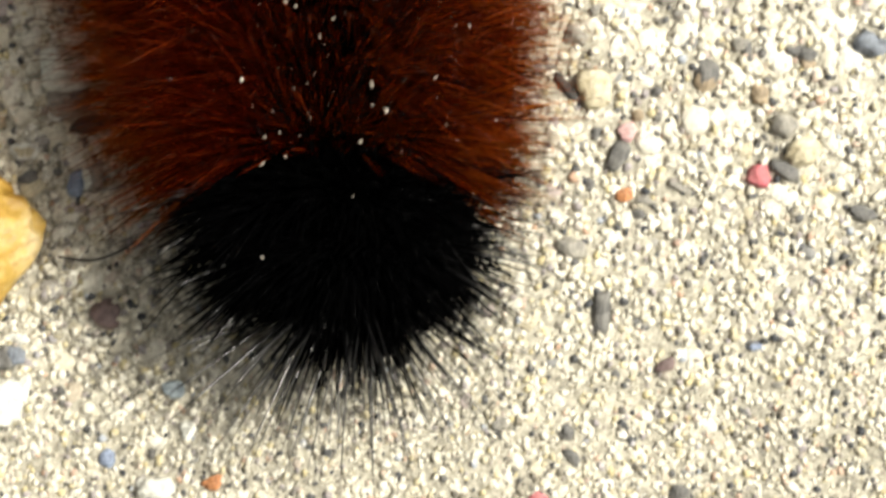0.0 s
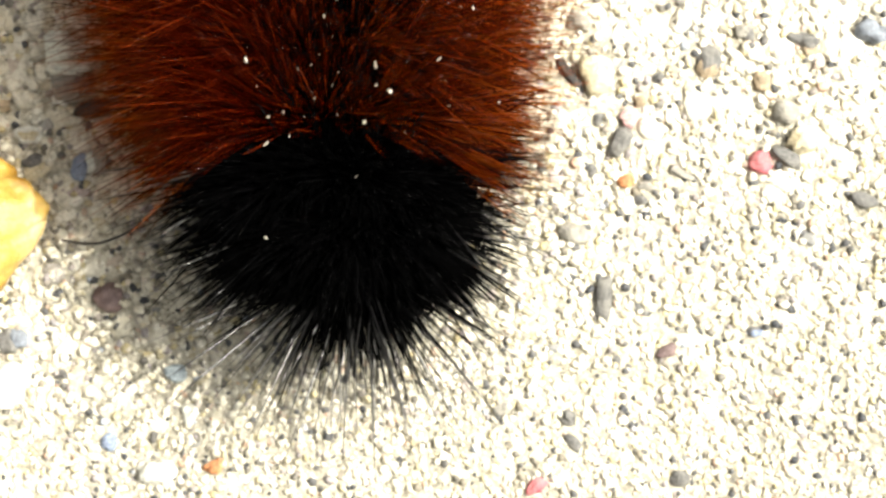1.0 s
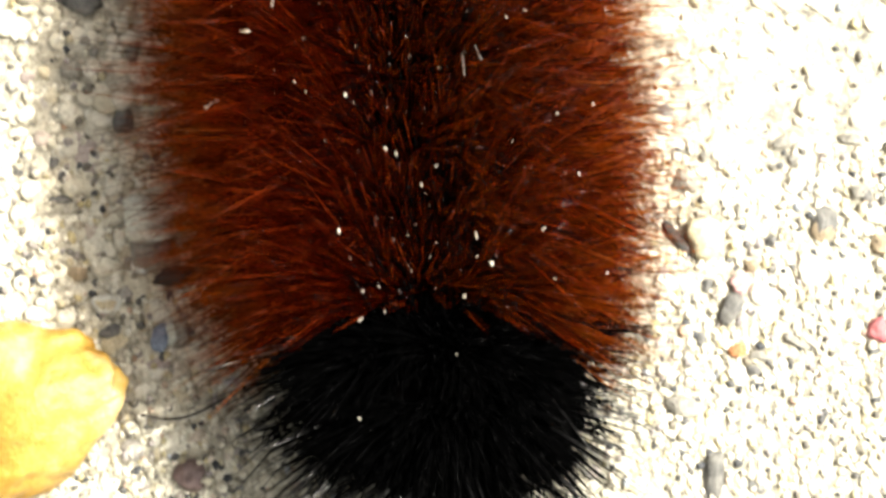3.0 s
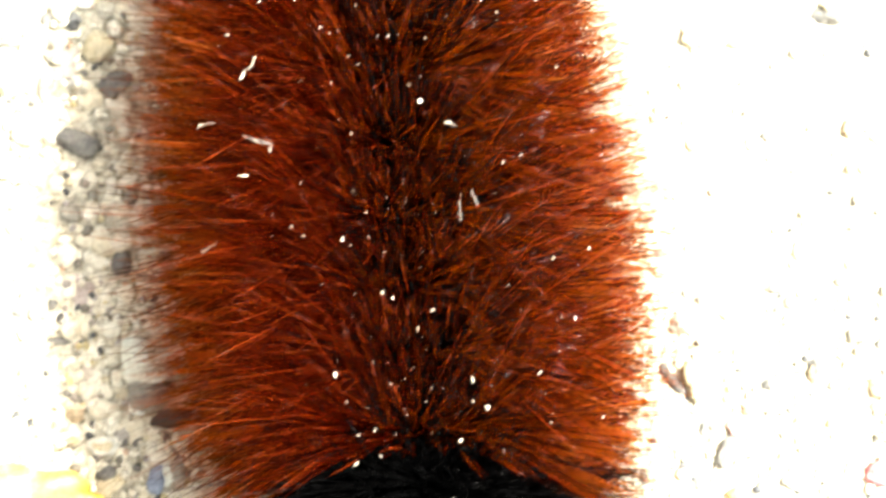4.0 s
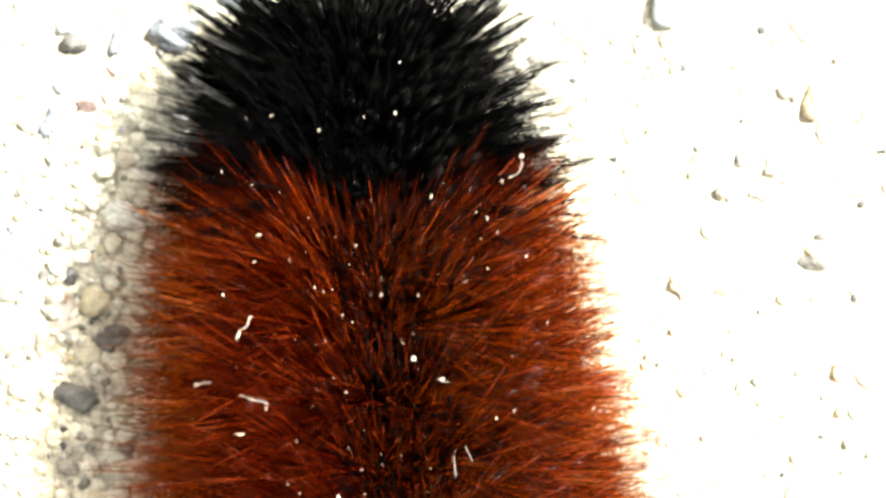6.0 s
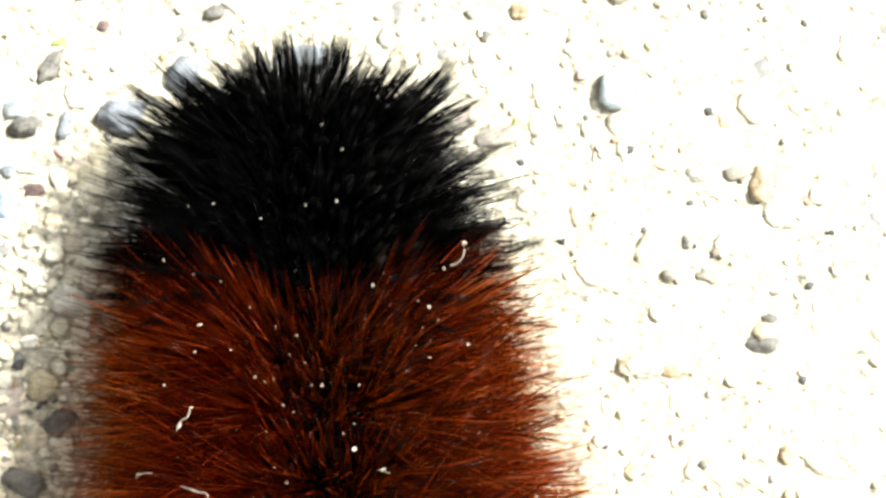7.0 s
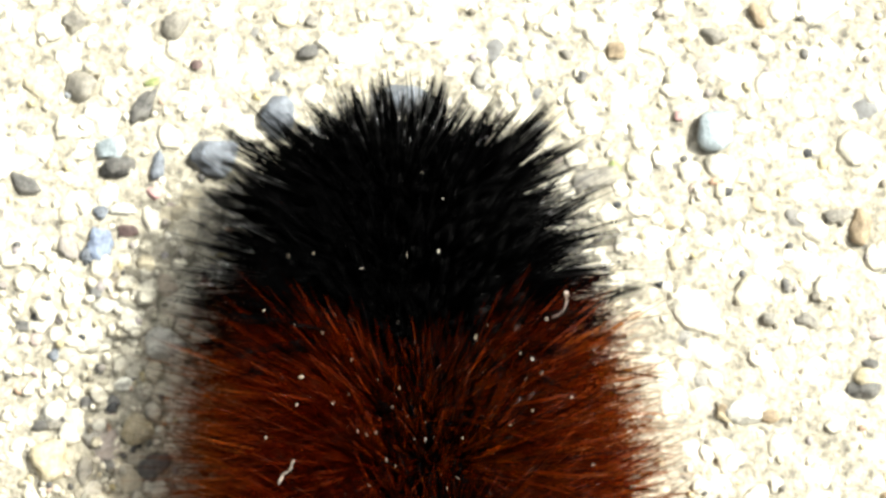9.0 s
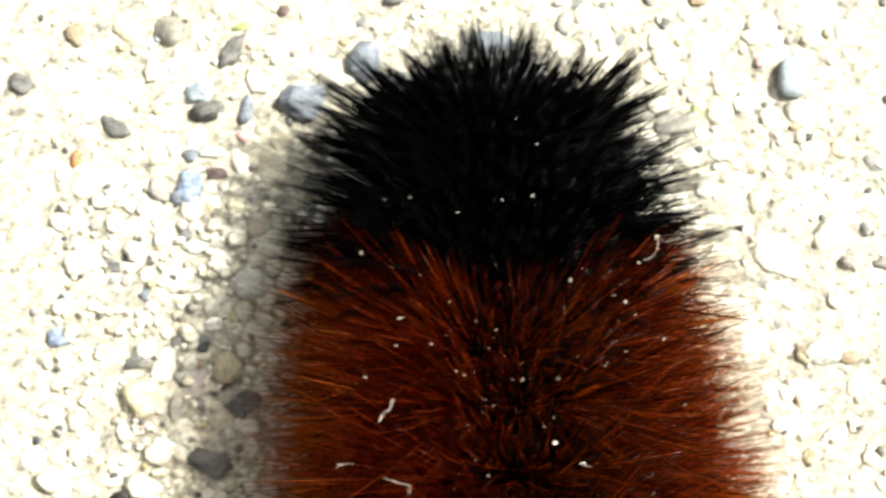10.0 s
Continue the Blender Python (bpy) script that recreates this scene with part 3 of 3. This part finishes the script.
pebble("white", -15.20, 5.40, 0.89, 0.89, 0)
pebble("pale", -13.93, 2.75, 0.72, 0.89, 0)
pebble("cream", -16.47, 3.73, 0.94, 0.64, 0)
pebble("dark", -15.00, -5.67, 0.64, 0.38, 0)
pebble("paleblue", -10.54, -5.53, 0.85, 0.64, 0)
pebble("white", -16.66, -3.60, 1.06, 0.43, 0)
pebble("white", -16.57, -5.57, 0.38, 1.28, -20)
pebble("cream", -16.88, 18.83, 1.23, 1.19, 0)
pebble("dark", -18.25, 7.72, 0.94, 0.38, 0)
pebble("dark", -18.45, 9.07, 0.34, 0.43, 0)
pebble("dark", -19.76, 8.65, 0.47, 0.26, 0)
pebble("grey", -17.01, 13.14, 0.38, 0.43, 0)
pebble("grey", -15.56, 13.18, 0.51, 0.55, 0)
pebble("white", -16.42, 3.78, 1.06, 0.72, 0)
pebble("dark", -16.18, 2.78, 0.94, 0.55, 20)
pebble("tan", -17.57, 4.91, 0.85, 0.55, 0)
pebble("white", -18.24, 23.51, 0.98, 0.55, 0)
pebble("bluegrey", -20.21, 21.66, 0.51, 0.55, 0)
pebble("dark", -18.46, 21.15, 0.43, 0.47, 0)
pebble("dark", -20.54, 18.95, 0.85, 0.47, 0)
pebble("white", -20.20, 19.47, 0.98, 0.98, 0)
pebble("white", -17.46, 20.47, 0.77, 0.47, 0)
pebble("cream", -16.76, 18.71, 1.11, 0.89, 0)
pebble("cream", -20.20, 17.54, 1.40, 1.53, 0)
pebble("dark", -16.39, 17.26, 0.85, 0.77, 0)
pebble("grey", -18.91, 17.11, 0.55, 1.06, 0)
pebble("dark", -21.51, 22.76, 0.60, 0.43, 0)
pebble("dark", -18.93, 19.80, 0.43, 0.47, 0)
pebble("brown", -17.43, 26.43, 0.89, 0.51, 0)
pebble("bluegrey", -18.47, 27.23, 0.55, 0.55, 0)
pebble("white", -17.57, 27.31, 0.94, 0.47, 0)
pebble("brown", -14.83, 32.95, 0.51, 0.47, 0)
pebble("grey", 0.77, 29.52, 0.30, 0.30, 0)
pebble("grey", 8.32, 22.71, 0.64, 0.43, 0)
pebble("grey", 7.72, 23.95, 0.38, 0.43, 0)

loose_sand()


# ---- grains and painted glints in the fur ----
speck_seed = [500]


def speck(x, y, z, wide, long, turn=0.0):
    """A pale grain of grit lodged among the bristles; the longest one paints a hair glint."""
    speck_seed[0] += 1
    rng = np.random.default_rng(speck_seed[0])
    v, f = ball(2)
    if max(wide, long) < 1.35 * min(wide, long):        # no grain is round: a spindle, turned at random
        wide, long, turn = wide * 0.65, long * rng.uniform(1.4, 2.0), rng.uniform(-60, 20)
    p = lumpy(rng, v, 1, 0.34, 12)[0] * np.array([wide, long, min(wide, long)]) * rng.uniform(0.14, 0.22)
    ob = new("grit", mesh_of("grit", p * MM, f, SPECK))
    ob.matrix_world = pose(x * MM, y * MM, z * MM, rng.uniform(-15, 15), rng.uniform(-15, 15), turn)
    return tagged(ob, "tiny whitish grit grain or painted glint caught in the bristles", "grit", "grit in the fur")


speck(-6.68, 6.47, 10.46, 0.26, 0.45, 15)
speck(-5.18, 9.16, 10.56, 0.48, 0.22, -20)
speck(-4.82, 8.99, 10.56, 0.41, 0.26, -35)
speck(-3.52, 8.60, 10.54, 0.22, 0.26, 0)
speck(-2.19, 6.36, 10.46, 0.15, 0.74, 10)
speck(-2.15, 5.67, 10.47, 0.15, 0.19, 0)
speck(-1.68, 5.46, 10.40, 0.22, 0.48, 20)
speck(-0.02, 6.61, 9.94, 0.26, 0.26, 0)
speck(1.11, 8.43, 9.36, 0.19, 0.19, 0)
speck(0.66, 8.43, 9.59, 0.15, 0.15, 0)
speck(-5.87, 4.51, 10.53, 0.37, 0.26, 20)
speck(-5.34, 4.68, 10.57, 0.19, 0.15, 0)
speck(-2.54, 4.40, 10.53, 0.26, 0.22, 0)
speck(0.37, 4.99, 9.83, 0.38, 0.15, 10)
speck(-5.93, 3.58, 10.51, 0.26, 0.33, -40)
speck(-5.13, 3.87, 10.57, 0.15, 0.3, 0)
speck(-2.80, 2.49, 10.44, 0.15, 0.15, 0)
speck(1.42, 1.86, 9.01, 0.19, 0.15, 0)
speck(-6.02, 0.30, 9.55, 0.33, 0.15, -30)
speck(-3.98, 7.99, 10.56, 0.15, 0.41, 0)
speck(-4.01, 15.46, 10.48, 0.33, 0.48, -20)
speck(-4.39, 15.97, 10.49, 0.15, 0.26, 20)
speck(-9.96, 16.35, 9.88, 0.23, 0.56, -30)
speck(-9.52, 16.93, 10.04, 0.19, 0.3, 0)
speck(-9.44, 18.80, 10.02, 0.22, 0.19, 0)
speck(-11.44, 14.77, 9.13, 0.65, 0.27, 5)
speck(-9.50, 14.18, 10.01, 0.86, 0.19, -20)
speck(-9.01, 13.87, 10.14, 0.15, 0.34, 10)
# this long white streak paints a glint along the hairs
speck(-9.86, 13.01, 9.86, 1.13, 0.17, 3)
speck(-11.33, 10.55, 8.99, 0.42, 0.31, 30)
speck(-10.88, 10.79, 9.29, 0.27, 0.38, 0)
speck(-6.26, 14.35, 10.52, 0.3, 0.22, -40)
speck(-6.50, 10.89, 10.51, 0.26, 0.37, 0)
speck(-1.29, 13.50, 10.07, 0.15, 0.22, 0)
speck(-0.72, 13.75, 9.87, 0.15, 0.23, 0)
speck(1.96, 13.97, 8.17, 0.19, 0.23, 0)
speck(2.77, 12.57, 7.48, 0.23, 0.27, 0)
speck(1.56, 10.76, 8.90, 0.19, 0.3, 10)
speck(0.38, 10.40, 9.61, 0.23, 0.23, 0)
speck(0.41, 16.81, 8.95, 0.19, 0.19, 0)
speck(-0.28, 19.06, 9.05, 0.34, 0.23, 0)
speck(-7.36, 17.88, 10.45, 0.19, 0.26, 20)
speck(-6.40, 16.91, 10.51, 0.19, 0.19, 0)
speck(-10.54, 17.73, 9.67, 0.19, 0.26, 0)
speck(-8.21, 11.32, 10.28, 0.3, 0.15, -20)
speck(-3.06, 14.77, 10.39, 0.56, 0.15, 10)
speck(2.07, 5.18, 8.84, 0.23, 0.19, 0)
speck(-1.59, 20.32, 9.30, 0.15, 0.38, 20)
speck(-3.47, 21.06, 9.61, 0.22, 0.26, 0)
speck(-4.78, 24.11, 8.87, 0.22, 0.37, 0)
speck(-9.32, 19.76, 9.83, 0.56, 0.26, 20)
speck(-8.20, 18.82, 10.30, 0.19, 0.19, 0)
speck(-5.84, 23.96, 8.98, 0.15, 0.3, 0)
speck(-7.74, 30.01, 7.87, 0.48, 0.81, 10)
speck(-9.34, 28.56, 7.62, 0.19, 0.19, 0)
speck(-5.39, 26.98, 8.13, 0.15, 0.19, 0)
speck(-4.65, 26.03, 8.31, 0.19, 0.15, 0)
speck(-9.08, 24.10, 8.74, 0.19, 0.19, 0)
speck(-9.99, 24.07, 8.52, 0.15, 0.15, 0)
speck(-7.38, 23.50, 9.10, 0.15, 0.15, 0)
speck(-10.79, 22.17, 8.66, 0.19, 0.15, 0)
speck(-7.62, 20.29, 9.98, 0.26, 0.19, 30)
speck(-5.45, 17.59, 10.51, 0.15, 0.15, 0)
speck(-5.10, 17.58, 10.50, 0.15, 0.15, 0)
speck(-1.27, 19.85, 9.32, 0.19, 0.15, 0)
speck(-1.12, 21.75, 8.55, 0.23, 0.19, 0)
speck(-2.31, 18.07, 10.11, 0.19, 0.11, 0)
speck(-0.45, 22.79, 7.66, 0.45, 0.27, 10)


def fur_dust():
    """Fine dust hanging in the fur, whose white specks also paint the small glints of the hairs."""
    rng = np.random.default_rng(77)
    n = 110
    y = rng.uniform(4, 22, n)
    side = np.clip(rng.normal(0, 0.45, n), -0.95, 0.95)
    x = np.array([spine(b) for b in y]) + side * 7.2
    z = 4.0 + 6.3 * np.sqrt(1 - side ** 2 * 0.9) * rng.uniform(0.92, 1.02, n)
    size = rng.uniform(0.025, 0.065, n)
    ob = new("fur_dust", grains("fur_dust", rng, x, y, z, size, 1, SPECK, 1.0, 0.3))
    return tagged(ob, "fine whitish specks through the fur, dust and painted hair glints", "dust", kind="stuff")


fur_dust()


def fibre(name, label, width, mat, *points):
    """A thin bent thread through the given places, in millimetres."""
    cu = bpy.data.curves.new(name, "CURVE")
    cu.dimensions, cu.bevel_depth, cu.bevel_resolution = "3D", width * MM / 2, 2
    sp = cu.splines.new("BEZIER")
    sp.bezier_points.add(len(points) - 1)
    for b, q in zip(sp.bezier_points, points):
        b.co = Vector(q) * MM
        b.handle_left_type = b.handle_right_type = "AUTO"
    cu.materials.append(mat)
    return tagged(new(name, cu), label, "fibre")


PALE_LABEL = "thin pale fibre tangled in the bristles"
fibre("fibre", PALE_LABEL, 0.043, FIBRE, (-9.56, 16.94, 10.18), (-9.64, 16.63, 10.15), (-9.91, 16.45, 10.06), (-10.03, 16.17, 10.01))
fibre("fibre", PALE_LABEL, 0.038, FIBRE, (-11.56, 14.65, 9.20), (-11.28, 14.77, 9.38), (-10.94, 14.78, 9.57))
fibre("fibre", PALE_LABEL, 0.030, FIBRE, (-9.91, 14.32, 10.02), (-9.29, 14.10, 10.22), (-8.93, 13.98, 10.32), (-8.96, 13.74, 10.31))
fibre("fibre", PALE_LABEL, 0.043, FIBRE, (-11.33, 10.43, 9.13), (-11.10, 10.64, 9.30), (-10.79, 10.78, 9.49))
fibre("fibre", PALE_LABEL, 0.025, FIBRE, (-0.50, 22.81, 7.84), (-0.44, 22.40, 7.98), (-0.63, 22.01, 8.28), (-0.93, 21.85, 8.55))
fibre("fibre", PALE_LABEL, 0.014, FIBRE, (-2.70, 12.19, 10.56), (-2.66, 11.81, 10.56), (-2.63, 11.52, 10.56))
fibre("fibre", PALE_LABEL, 0.014, FIBRE, (-3.23, 14.75, 10.56), (-2.82, 14.63, 10.51))
fibre("fibre", PALE_LABEL, 0.014, FIBRE, (-2.31, 12.52, 10.49), (-2.08, 12.05, 10.46))
fibre("twig", "thin dark twig lying on the sand", 0.11, TWIG, (-14.93, -0.30, 0.7), (-13.66, -0.42, 0.7), (-12.65, -0.10, 0.7), (-11.81, 0.37, 0.7))
